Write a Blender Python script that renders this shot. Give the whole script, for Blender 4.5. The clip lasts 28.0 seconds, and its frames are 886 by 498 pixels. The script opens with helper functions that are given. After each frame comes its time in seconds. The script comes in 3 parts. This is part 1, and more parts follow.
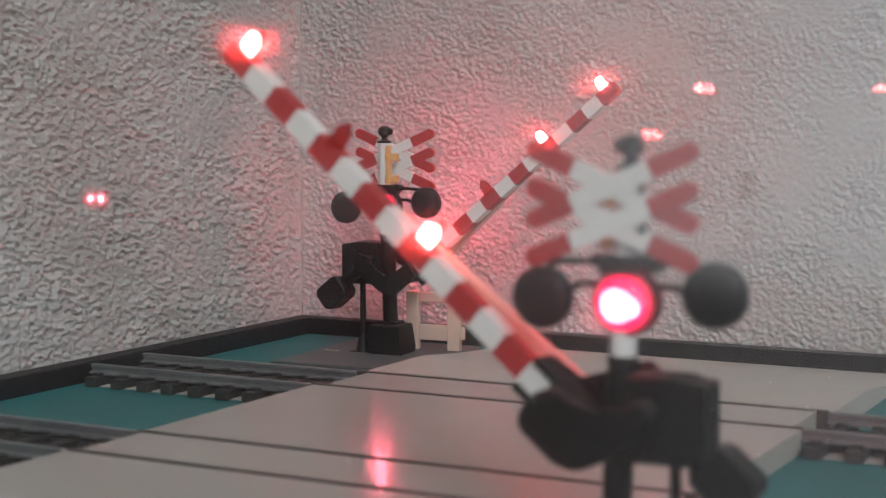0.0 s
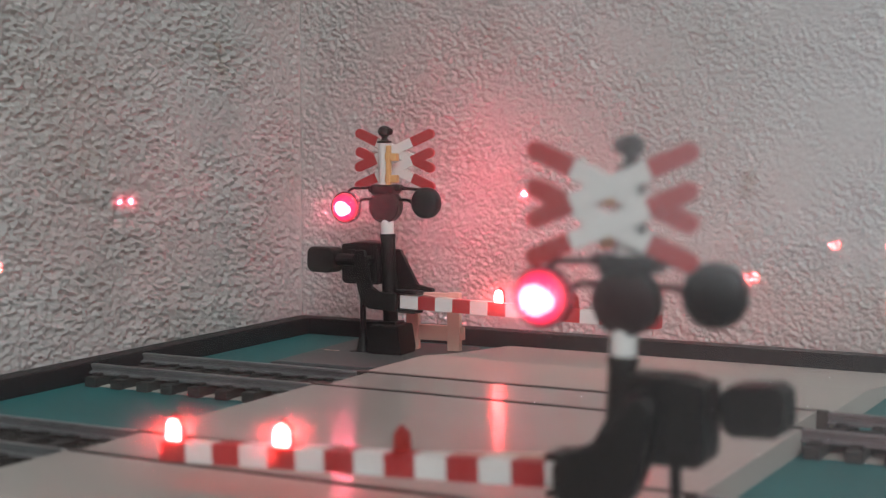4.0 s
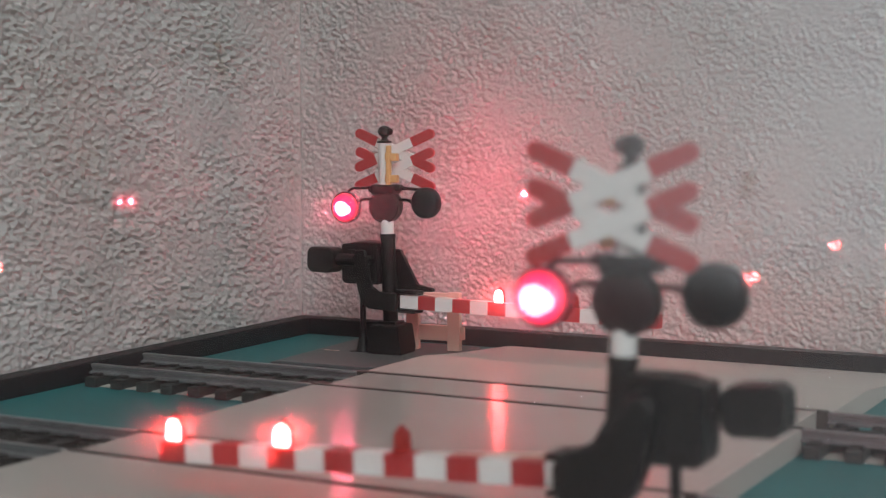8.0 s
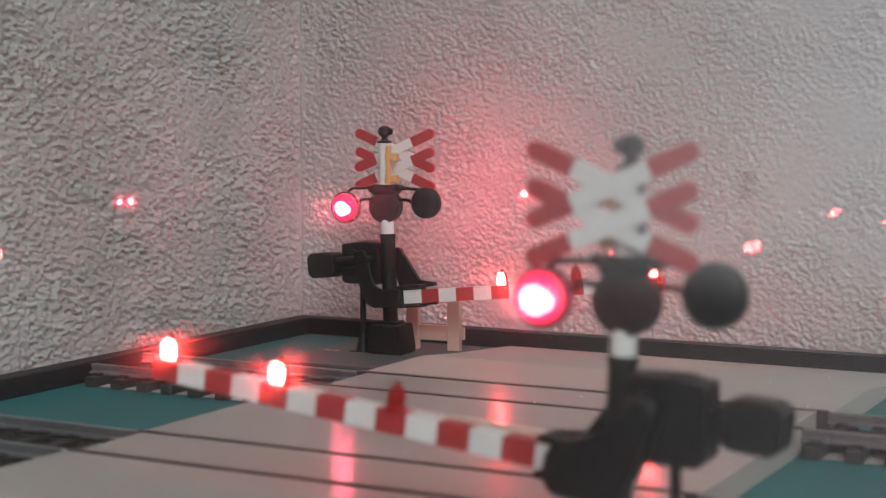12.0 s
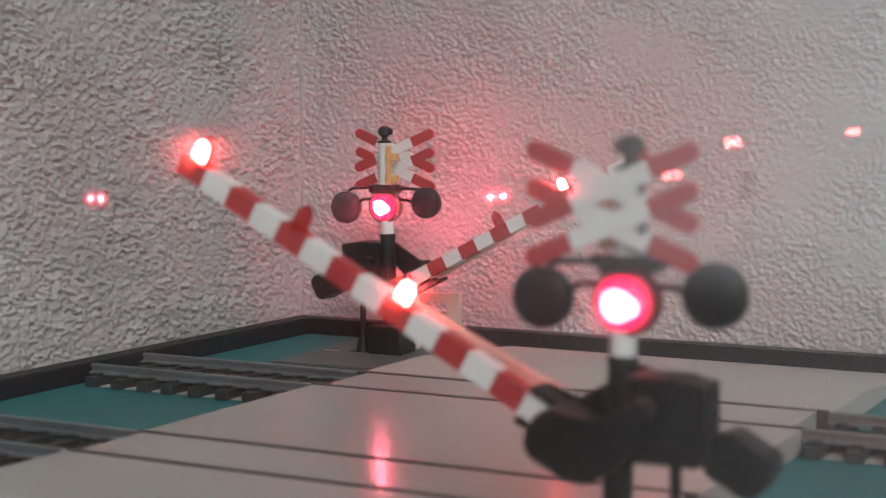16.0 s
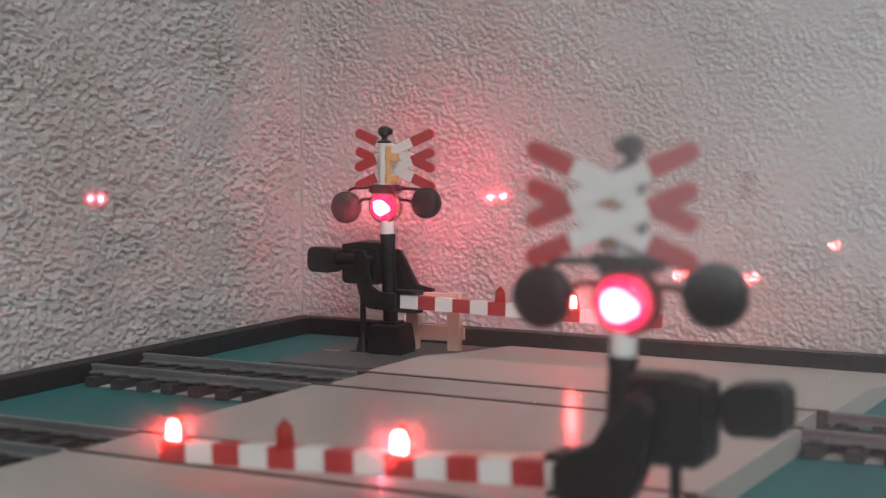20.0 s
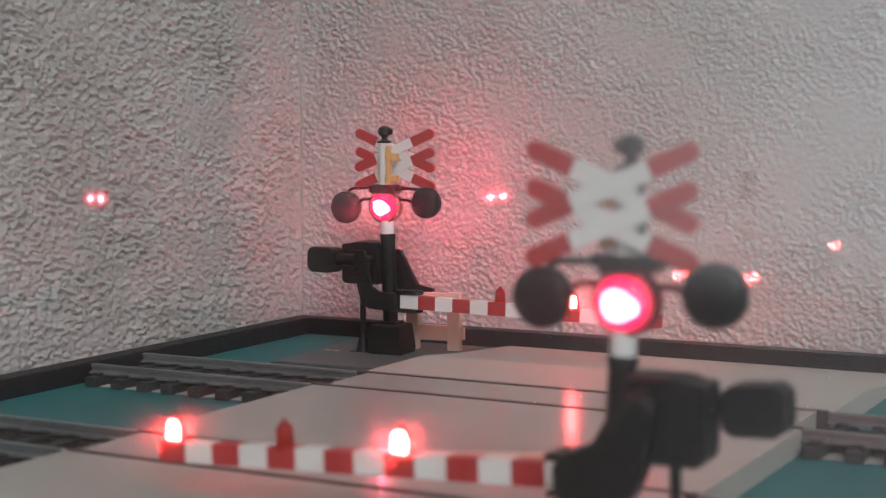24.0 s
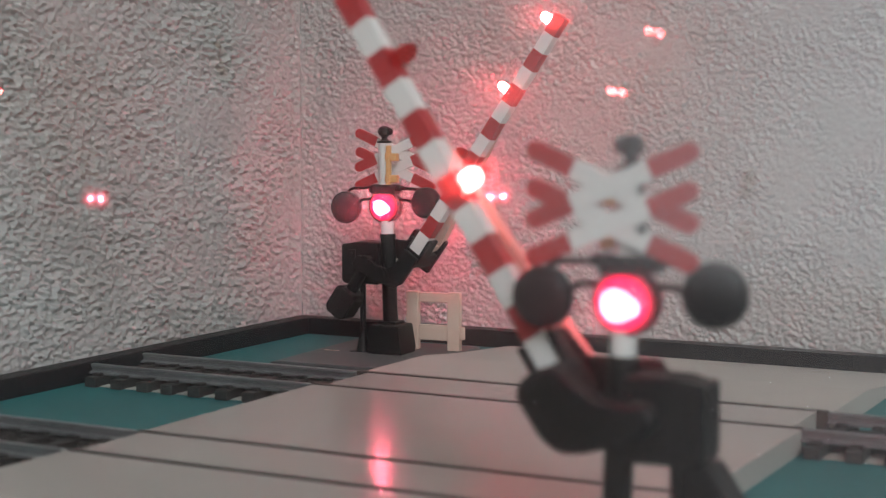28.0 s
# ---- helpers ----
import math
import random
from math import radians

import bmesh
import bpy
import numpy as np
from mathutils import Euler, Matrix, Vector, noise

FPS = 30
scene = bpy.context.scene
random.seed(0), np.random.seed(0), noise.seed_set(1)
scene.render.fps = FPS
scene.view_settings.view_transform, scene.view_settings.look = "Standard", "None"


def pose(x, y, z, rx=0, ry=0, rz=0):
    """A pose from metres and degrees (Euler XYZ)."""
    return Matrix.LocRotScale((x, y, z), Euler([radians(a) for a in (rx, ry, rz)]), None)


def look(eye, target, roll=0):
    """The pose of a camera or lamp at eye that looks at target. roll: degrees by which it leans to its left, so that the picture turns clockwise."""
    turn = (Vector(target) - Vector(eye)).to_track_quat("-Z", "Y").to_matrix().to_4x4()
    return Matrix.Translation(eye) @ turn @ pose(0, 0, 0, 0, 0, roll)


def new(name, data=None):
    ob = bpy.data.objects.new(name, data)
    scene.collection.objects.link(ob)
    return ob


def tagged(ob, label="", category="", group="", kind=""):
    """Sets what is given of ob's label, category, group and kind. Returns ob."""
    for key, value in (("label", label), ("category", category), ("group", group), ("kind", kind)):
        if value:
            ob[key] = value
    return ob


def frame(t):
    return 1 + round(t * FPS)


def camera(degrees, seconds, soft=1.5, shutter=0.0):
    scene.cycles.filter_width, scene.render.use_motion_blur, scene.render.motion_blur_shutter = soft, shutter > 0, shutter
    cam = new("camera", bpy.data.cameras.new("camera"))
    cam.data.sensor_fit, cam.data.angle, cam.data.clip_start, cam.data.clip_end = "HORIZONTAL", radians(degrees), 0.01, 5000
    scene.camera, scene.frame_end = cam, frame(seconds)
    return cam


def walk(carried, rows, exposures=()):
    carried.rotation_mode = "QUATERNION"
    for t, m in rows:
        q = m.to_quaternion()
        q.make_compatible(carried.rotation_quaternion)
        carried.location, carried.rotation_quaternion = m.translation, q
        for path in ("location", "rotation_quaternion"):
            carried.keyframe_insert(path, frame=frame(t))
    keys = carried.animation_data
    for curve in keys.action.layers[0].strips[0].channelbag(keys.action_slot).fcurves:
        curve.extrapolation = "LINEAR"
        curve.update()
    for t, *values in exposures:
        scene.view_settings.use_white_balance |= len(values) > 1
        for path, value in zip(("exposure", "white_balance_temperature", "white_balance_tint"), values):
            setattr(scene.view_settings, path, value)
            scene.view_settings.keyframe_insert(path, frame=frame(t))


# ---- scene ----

MM = 0.001
SECONDS = 28.0

# ---- camera: a phone standing still in front of the layout ----
cam = camera(30.93, SECONDS, 1.1)
cam.data.dof.use_dof = True
cam.data.dof.focus_distance = 0.193
cam.data.dof.aperture_fstop = 62.0
EYE = Vector((0.0, 0.0, 0.029342))
YAW, PITCH = radians(27.918), radians(4.692)
AIM = EYE + Vector((-math.sin(YAW) * math.cos(PITCH), math.cos(YAW) * math.cos(PITCH), -math.sin(PITCH)))
walk(cam, [(0.0, look(EYE, AIM)), (SECONDS, look(EYE, AIM))], exposures=[(0.0, 0.0), (SECONDS, 0.0)])

# ---- light: daylight through one window of the room ----
world = bpy.data.worlds.new("sky")
scene.world = world
world.use_nodes = True
sky = world.node_tree.nodes.new("ShaderNodeTexSky")
sky.sky_type, sky.sun_disc = "NISHITA", False
sky.sun_elevation, sky.sun_rotation = radians(40), radians(120)
world.node_tree.links.new(sky.outputs[0], world.node_tree.nodes["Background"].inputs[0])
world.node_tree.nodes["Background"].inputs[1].default_value = 0.1

# room extents in metres; the layout stands in the corner x0, y1
ROOM = dict(x0=-0.1206, x1=1.9, y0=-1.6, y1=0.1858, z0=-0.75, z1=1.85)
WINDOW = dict(a0=0.85, a1=1.75, z0=0.8, z1=1.75)   # opening in the wall at y0, along x


def window_light():
    data = bpy.data.lights.new("window_daylight", "AREA")
    data.shape, data.size, data.size_y = "RECTANGLE", WINDOW["a1"] - WINDOW["a0"] - 0.06, WINDOW["z1"] - WINDOW["z0"] - 0.06
    data.energy, data.color = 40.0, (0.86, 0.96, 1.0)
    ob = new("window_daylight", data)
    mid = Vector(((WINDOW["a0"] + WINDOW["a1"]) / 2, ROOM["y0"] + 0.02, (WINDOW["z0"] + WINDOW["z1"]) / 2))
    ob.matrix_world = look(mid, mid + Vector((0, 1, 0)))


window_light()


# ---- materials ----
def nodes_of(name):
    m = bpy.data.materials.new(name)
    m.use_nodes = True
    return m, m.node_tree, m.node_tree.nodes["Principled BSDF"]


def add(nt, kind, **values):
    n = nt.nodes.new(kind)
    for k, v in values.items():
        n.inputs[k].default_value = v
    return n


def paint(name, colour, rough=0.5, vary=0.15, grain=900.0, stain=90.0, bump=0.1, depth=0.00005, metal=0.0, spec=0.5, coat=0.0):
    """A surface whose colour varies at two scales, with fine relief."""
    m, nt, p = nodes_of(name)
    link = nt.links.new
    co = nt.nodes.new("ShaderNodeTexCoord")
    fine = add(nt, "ShaderNodeTexNoise", Scale=grain, Detail=4.0)
    big = add(nt, "ShaderNodeTexNoise", Scale=stain, Detail=3.0)
    for n in (fine, big):
        link(co.outputs["Object"], n.inputs["Vector"])
    both = nt.nodes.new("ShaderNodeMath")
    both.operation = "ADD"
    link(fine.outputs["Fac"], both.inputs[0])
    link(big.outputs["Fac"], both.inputs[1])
    ramp = add(nt, "ShaderNodeMapRange")
    ramp.inputs["From Min"].default_value, ramp.inputs["From Max"].default_value = 0.6, 1.4
    ramp.inputs["To Min"].default_value, ramp.inputs["To Max"].default_value = 1 - vary, 1 + vary
    link(both.outputs[0], ramp.inputs["Value"])
    mul = nt.nodes.new("ShaderNodeVectorMath")
    mul.operation = "SCALE"
    mul.inputs[0].default_value = colour
    link(ramp.outputs[0], mul.inputs["Scale"])
    link(mul.outputs[0], p.inputs["Base Color"])
    rr = add(nt, "ShaderNodeMapRange")
    rr.inputs["To Min"].default_value, rr.inputs["To Max"].default_value = max(0.03, rough - 0.08), min(1, rough + 0.08)
    link(big.outputs["Fac"], rr.inputs["Value"])
    link(rr.outputs[0], p.inputs["Roughness"])
    b = add(nt, "ShaderNodeBump", Strength=bump, Distance=depth)
    link(fine.outputs["Fac"], b.inputs["Height"])
    link(b.outputs[0], p.inputs["Normal"])
    p.inputs["Metallic"].default_value = metal
    p.inputs["Specular IOR Level"].default_value = spec
    p.inputs["Coat Weight"].default_value = coat
    return m


def wall_paint():
    """White embossed wall covering with a few old brownish marks."""
    m, nt, p = nodes_of("wall_covering")
    link = nt.links.new
    co = nt.nodes.new("ShaderNodeTexCoord")
    big = add(nt, "ShaderNodeTexNoise", Scale=35.0, Detail=5.0)
    fine = add(nt, "ShaderNodeTexNoise", Scale=1500.0, Detail=3.0)
    for n in (big, fine):
        link(co.outputs["Object"], n.inputs["Vector"])
    ramp = nt.nodes.new("ShaderNodeValToRGB")
    ramp.color_ramp.elements[0].position, ramp.color_ramp.elements[0].color = 0.3, (0.42, 0.405, 0.38, 1)
    ramp.color_ramp.elements[1].position, ramp.color_ramp.elements[1].color = 0.65, (0.52, 0.51, 0.495, 1)
    link(big.outputs["Fac"], ramp.inputs[0])
    last = ramp.outputs[0]
    for place, radius, strength in STAINS:
        d = nt.nodes.new("ShaderNodeVectorMath")
        d.operation = "DISTANCE"
        d.inputs[1].default_value = place
        link(co.outputs["Object"], d.inputs[0])
        wob = nt.nodes.new("ShaderNodeMath")
        wob.operation = "MULTIPLY_ADD"
        wn = add(nt, "ShaderNodeTexNoise", Scale=420.0, Detail=4.0)
        link(co.outputs["Object"], wn.inputs["Vector"])
        wob.inputs[1].default_value = radius * 1.4
        link(wn.outputs["Fac"], wob.inputs[0])
        link(d.outputs["Value"], wob.inputs[2])
        mr = add(nt, "ShaderNodeMapRange")
        mr.inputs["From Min"].default_value, mr.inputs["From Max"].default_value = radius * 1.0, radius * 2.0
        mr.inputs["To Min"].default_value, mr.inputs["To Max"].default_value = strength, 0.0
        link(wob.outputs[0], mr.inputs["Value"])
        mix = nt.nodes.new("ShaderNodeMix")
        mix.data_type = "RGBA"
        link(mr.outputs[0], mix.inputs[0])
        link(last, mix.inputs[6])
        mix.inputs[7].default_value = (0.25, 0.15, 0.085, 1)
        last = mix.outputs[2]
    link(last, p.inputs["Base Color"])
    p.inputs["Roughness"].default_value = 0.85
    b = add(nt, "ShaderNodeBump", Strength=0.35, Distance=0.0001)
    link(fine.outputs["Fac"], b.inputs["Height"])
    link(b.outputs[0], p.inputs["Normal"])
    return m


def clear_sheet(name, dust):
    """Clear acrylic; dust: the share of its surface that scatters light, painted haze included."""
    m, nt, p = nodes_of(name)
    nt.nodes.remove(p)
    out = nt.nodes["Material Output"]
    t = nt.nodes.new("ShaderNodeBsdfTransparent")
    t.inputs[0].default_value = (0.985, 0.985, 0.985, 1)
    gl = nt.nodes.new("ShaderNodeBsdfGlossy")
    gl.inputs["Roughness"].default_value = 0.0
    body = nt.nodes.new("ShaderNodeMixShader")
    body.inputs[0].default_value = 0.01 if dust > 0 else 0.075
    nt.links.new(t.outputs[0], body.inputs[1])
    nt.links.new(gl.outputs[0], body.inputs[2])
    if dust <= 0:
        nt.links.new(body.outputs[0], out.inputs[0])
        return m
    d = nt.nodes.new("ShaderNodeBsdfTranslucent")
    d.inputs[0].default_value = (0.75, 0.75, 0.75, 1)
    e = nt.nodes.new("ShaderNodeBsdfDiffuse")
    e.inputs[0].default_value = (0.90, 0.89, 0.96, 1)
    half = nt.nodes.new("ShaderNodeMixShader")
    half.inputs[0].default_value = 0.68
    nt.links.new(d.outputs[0], half.inputs[1])
    nt.links.new(e.outputs[0], half.inputs[2])
    co = nt.nodes.new("ShaderNodeTexCoord")
    n = add(nt, "ShaderNodeTexNoise", Scale=60.0, Detail=5.0)
    nt.links.new(co.outputs["Object"], n.inputs["Vector"])
    mr = add(nt, "ShaderNodeMapRange")
    mr.inputs["To Min"].default_value, mr.inputs["To Max"].default_value = dust * 0.75, dust * 1.25
    nt.links.new(n.outputs["Fac"], mr.inputs["Value"])
    # painted haze and soft reflection, thicker high up towards the case's right-hand side
    sep = nt.nodes.new("ShaderNodeSeparateXYZ")
    nt.links.new(co.outputs["Object"], sep.inputs[0])
    side = add(nt, "ShaderNodeMapRange")
    side.interpolation_type = "SMOOTHSTEP"
    side.inputs["From Min"].default_value, side.inputs["From Max"].default_value = -0.0225, -0.0065
    side.inputs["To Min"].default_value, side.inputs["To Max"].default_value = 0.09, 9.0
    nt.links.new(sep.outputs["X"], side.inputs["Value"])
    thick = nt.nodes.new("ShaderNodeMath")
    thick.operation = "MULTIPLY"
    nt.links.new(mr.outputs[0], thick.inputs[0])
    high = add(nt, "ShaderNodeMapRange")
    high.interpolation_type = "SMOOTHSTEP"
    high.inputs["From Min"].default_value, high.inputs["From Max"].default_value = 0.0246, 0.0262
    high.inputs["To Min"].default_value, high.inputs["To Max"].default_value = 0.16, 1.0
    nt.links.new(sep.outputs["Z"], high.inputs["Value"])
    both = nt.nodes.new("ShaderNodeMath")
    both.operation = "MULTIPLY"
    nt.links.new(side.outputs[0], both.inputs[0])
    nt.links.new(high.outputs[0], both.inputs[1])
    nt.links.new(both.outputs[0], thick.inputs[1])
    # rough refraction that puts a glare halo round bright lamps into the sheet
    halo = add(nt, "ShaderNodeBsdfRefraction", Roughness=0.7, IOR=1.02)
    halo_mix = nt.nodes.new("ShaderNodeMixShader")
    halo_mix.inputs[0].default_value = 0.045
    nt.links.new(body.outputs[0], halo_mix.inputs[1])
    nt.links.new(halo.outputs[0], halo_mix.inputs[2])
    mix = nt.nodes.new("ShaderNodeMixShader")
    nt.links.new(thick.outputs[0], mix.inputs[0])
    nt.links.new(halo_mix.outputs[0], mix.inputs[1])
    nt.links.new(half.outputs[0], mix.inputs[2])
    nt.links.new(mix.outputs[0], out.inputs[0])
    return m


def glow(name, colour, strength):
    m, nt, p = nodes_of(name)
    p.inputs["Base Color"].default_value = (0.3, 0.02, 0.03, 1)
    p.inputs["Emission Color"].default_value = (*colour, 1)
    p.inputs["Emission Strength"].default_value = strength
    return m


def tinted_cap(name, colour):
    """Translucent red moulding of a small lamp cap."""
    m, nt, p = nodes_of(name)
    out = nt.nodes["Material Output"]
    p.inputs["Base Color"].default_value = (0.42, 0.015, 0.02, 1)
    p.inputs["Roughness"].default_value = 0.25
    t = nt.nodes.new("ShaderNodeBsdfTransparent")
    t.inputs[0].default_value = (*colour, 1)
    tl = nt.nodes.new("ShaderNodeBsdfTranslucent")
    tl.inputs[0].default_value = (0.8, 0.06, 0.06, 1)
    a = nt.nodes.new("ShaderNodeMixShader")
    a.inputs[0].default_value = 0.35
    nt.links.new(p.outputs[0], a.inputs[1])
    nt.links.new(tl.outputs[0], a.inputs[2])
    b = nt.nodes.new("ShaderNodeMixShader")
    b.inputs[0].default_value = 0.55
    nt.links.new(a.outputs[0], b.inputs[1])
    nt.links.new(t.outputs[0], b.inputs[2])
    nt.links.new(b.outputs[0], out.inputs[0])
    return m


# marks on the wall covering: place, radius, strength
STAINS = [((-0.1206, 0.1669, 0.0381), 0.0010, 0.6), ((-0.1206, 0.1671, 0.0367), 0.0009, 0.7), ((-0.1206, 0.1676, 0.0353), 0.0012, 0.75), ((-0.1206, 0.1838, 0.0215), 0.0017, 0.2),
          ((-0.0572, 0.1858, 0.0222), 0.0011, 0.7), ((-0.0576, 0.1858, 0.0204), 0.0010, 0.6), ((-0.0575, 0.1858, 0.0152), 0.0016, 0.25), ((-0.0914, 0.1858, 0.0397), 0.0014, 0.2), ((-0.0634, 0.1858, 0.0384), 0.0019, 0.15)]
WALL = wall_paint()
PLAIN_WALL = paint("plain_wall", (0.66, 0.64, 0.60), 0.85, 0.05, 120, 3, 0.2, 0.0005)
CEILING = paint("ceiling_paint", (0.75, 0.74, 0.72), 0.9, 0.04, 150, 2, 0.2, 0.0005)
FLOORING = paint("floor_boards", (0.28, 0.18, 0.10), 0.45, 0.2, 60, 4, 0.2, 0.0005)
TABLE = paint("table_top", (0.30, 0.22, 0.15), 0.5, 0.2, 200, 12, 0.15, 0.0002)
RIM = paint("rim_plastic", (0.014, 0.013, 0.015), 0.5, 0.3, 700, 60, 0.1, spec=0.15)
TEAL = paint("teal_board", (0.011, 0.125, 0.13), 0.55, 0.22, 1100, 55, 0.35, 0.0001)
ROAD = paint("road_plastic", (0.38, 0.34, 0.317), 0.2, 0.05, 700, 40, 0.06, spec=0.12)
# rougher and slightly paler than ROAD, so the rim doesn't mirror in it
MATTE_ROAD = paint("matte_road_plastic", (0.42, 0.38, 0.35), 0.6, 0.06, 700, 40, 0.1, spec=0.15)
RAIL = paint("rail_metal", (0.20, 0.195, 0.20), 0.42, 0.25, 900, 80, 0.1, 0.00004, 0.55)
GROOVE = paint("rail_in_groove", (0.045, 0.035, 0.032), 0.5, 0.3, 900, 80, 0.1)
SLEEPER = paint("sleeper_plastic", (0.026, 0.021, 0.020), 0.6, 0.3, 1200, 120, 0.2)
PLATE = paint("plate_plastic", (0.085, 0.083, 0.085), 0.5, 0.2, 1200, 110, 0.2)
DARK = paint("gate_plastic", (0.0095, 0.0065, 0.0072), 0.45, 0.3, 1300, 150, 0.15, spec=0.2)
HEAD = paint("head_plastic", (0.010, 0.008, 0.0095), 0.42, 0.3, 1300, 150, 0.15, spec=0.22)
REFLECTOR = paint("reflector", (0.085, 0.006, 0.018), 0.3, 0.2, 900, 200, 0.05)
LENS_BACK = paint("lens_dark_side", (0.035, 0.014, 0.017), 0.3, 0.25, 900, 300, 0.1)
RED = paint("red_paint", (0.42, 0.022, 0.026), 0.45, 0.12, 1500, 200, 0.15)
WHITE = paint("white_paint", (0.74, 0.70, 0.68), 0.45, 0.05, 1500, 200, 0.15)
CREAM = paint("cream_plastic", (0.60, 0.44, 0.36), 0.45, 0.08, 1500, 200, 0.15)
PALE_STRIP = paint("pale_strip_paint", (0.36, 0.33, 0.30), 0.8, 0.25, 1500, 200, 0.3)
# orange of light leaking through the pale plastic, put into its colour
AMBER_LEAK = paint("amber_leak_plastic", (0.72, 0.36, 0.14), 0.45, 0.1, 1500, 200, 0.1)
GRASS = paint("grass_flock", (0.016, 0.05, 0.026), 0.9, 0.4, 2500, 300, 0.4, 0.0002)
EARTH = paint("earth_flock", (0.075, 0.045, 0.03), 0.9, 0.35, 2500, 300, 0.4, 0.0002)
ACRYLIC = clear_sheet("clear_acrylic", 0.0)
DUST_HAZE_ACRYLIC = clear_sheet("dust_haze_acrylic", 0.024)
SIGNAL_GLOW = glow("signal_lamp_glow", (1.0, 0.12, 0.18), 420.0)
NEAR_GLOW = glow("near_lamp_glow", (1.0, 0.12, 0.18), 600.0)
STRONG_GLOW = glow("strong_lamp_glow", (1.0, 0.06, 0.11), 1600.0)
WEAK_GLOW = glow("weak_lamp_glow", (1.0, 0.07, 0.12), 2300.0)
# the bulb's light fading over the lens is painted as three emission levels
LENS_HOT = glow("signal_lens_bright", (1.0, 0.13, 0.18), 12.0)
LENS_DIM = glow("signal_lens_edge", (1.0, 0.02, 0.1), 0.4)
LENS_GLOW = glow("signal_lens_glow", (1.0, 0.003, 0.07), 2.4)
BOOM_GLOW = glow("boom_lamp_glow", (1.0, 0.17, 0.18), 320.0)
CORE_SIDE = paint("boom_lamp_side", (0.30, 0.02, 0.02), 0.4, 0.15, 1500, 200, 0.1)
CAP = tinted_cap("red_lamp_cap", (1.0, 0.35, 0.3))


# ---- mesh helpers (millimetres in, metres out) ----
def part(name, bm, materials, parent=None, label="", at=None, smooth=False):
    """Links a bmesh as one mesh object under a thing or under a part."""
    bmesh.ops.recalc_face_normals(bm, faces=bm.faces)
    bmesh.ops.scale(bm, vec=(MM, MM, MM), verts=bm.verts)
    me = bpy.data.meshes.new(name)
    bm.to_mesh(me)
    bm.free()
    for m in materials if isinstance(materials, (list, tuple)) else [materials]:
        me.materials.append(m)
    if smooth:
        me.shade_smooth()
        me.set_sharp_from_angle(angle=radians(38))
    ob = new(name, me)
    if parent is not None:
        ob.parent = parent
    if at is not None:
        ob.matrix_basis = at
    if label:
        ob["label"] = label
    return ob


def mmpose(x, y, z, rx=0, ry=0, rz=0):
    return pose(x * MM, y * MM, z * MM, rx, ry, rz)


def box(bm, x0, x1, y0, y1, z0, z1, bevel=0.0, mat=0):
    geo = bmesh.ops.create_cube(bm, size=1.0, matrix=Matrix.LocRotScale(((x0 + x1) / 2, (y0 + y1) / 2, (z0 + z1) / 2), None, (x1 - x0, y1 - y0, z1 - z0)))
    faces = list({f for v in geo["verts"] for f in v.link_faces})
    for f in faces:
        f.material_index = mat
    if bevel > 0:
        edges = list({e for v in geo["verts"] for e in v.link_edges})
        bmesh.ops.bevel(bm, geom=edges, offset=bevel, segments=2, affect="EDGES", profile=0.5, material=mat)


def tube(bm, a, b, r0, r1=None, seg=20, mat=0, caps=True):
    a, b = Vector(a), Vector(b)
    d = b - a
    m = Matrix.Translation((a + b) / 2) @ d.to_track_quat("Z", "Y").to_matrix().to_4x4()
    geo = bmesh.ops.create_cone(bm, cap_ends=caps, segments=seg, radius1=r0, radius2=r0 if r1 is None else r1, depth=d.length, matrix=m)
    for f in {f for v in geo["verts"] for f in v.link_faces}:
        f.material_index = mat


def lathe(bm, profile, seg=28, mat=0, matrix=None):
    """Turns (radius, height) rows round z; matrix places the result."""
    rings = []
    for r, z in profile:
        if r < 1e-6:
            rings.append([bm.verts.new((0, 0, z))])
        else:
            rings.append([bm.verts.new((r * math.cos(2 * math.pi * i / seg), r * math.sin(2 * math.pi * i / seg), z)) for i in range(seg)])
    for lo, hi in zip(rings, rings[1:]):
        for i in range(seg):
            j = (i + 1) % seg
            if len(lo) == 1 and len(hi) == 1:
                continue
            if len(lo) == 1:
                f = bm.faces.new((lo[0], hi[j], hi[i]))
            elif len(hi) == 1:
                f = bm.faces.new((lo[i], lo[j], hi[0]))
            else:
                f = bm.faces.new((lo[i], lo[j], hi[j], hi[i]))
            f.material_index = mat
    if matrix is not None:
        bmesh.ops.transform(bm, matrix=matrix, verts=[v for ring in rings for v in ring])


def prism(bm, outline, y0, y1, bevel=0.0, mat=0):
    """An outline in x, z pushed out from y0 to y1."""
    lo = [bm.verts.new((x, y0, z)) for x, z in outline]
    hi = [bm.verts.new((x, y1, z)) for x, z in outline]
    faces = [bm.faces.new(lo), bm.faces.new(hi[::-1])]
    for i in range(len(lo)):
        j = (i + 1) % len(lo)
        faces.append(bm.faces.new((lo[i], hi[i], hi[j], lo[j])))
    for f in faces:
        f.material_index = mat
    if bevel > 0:
        bmesh.ops.bevel(bm, geom=list({e for f in faces for e in f.edges}), offset=bevel, segments=1, affect="EDGES", material=mat)


def slab(name, x0, x1, y0, y1, z0, z1, material, bevel=0.0, parent=None):
    """A plain block in metres, as one mesh."""
    bm = bmesh.new()
    box(bm, x0 / MM, x1 / MM, y0 / MM, y1 / MM, z0 / MM, z1 / MM, bevel)
    return part(name, bm, material, parent)


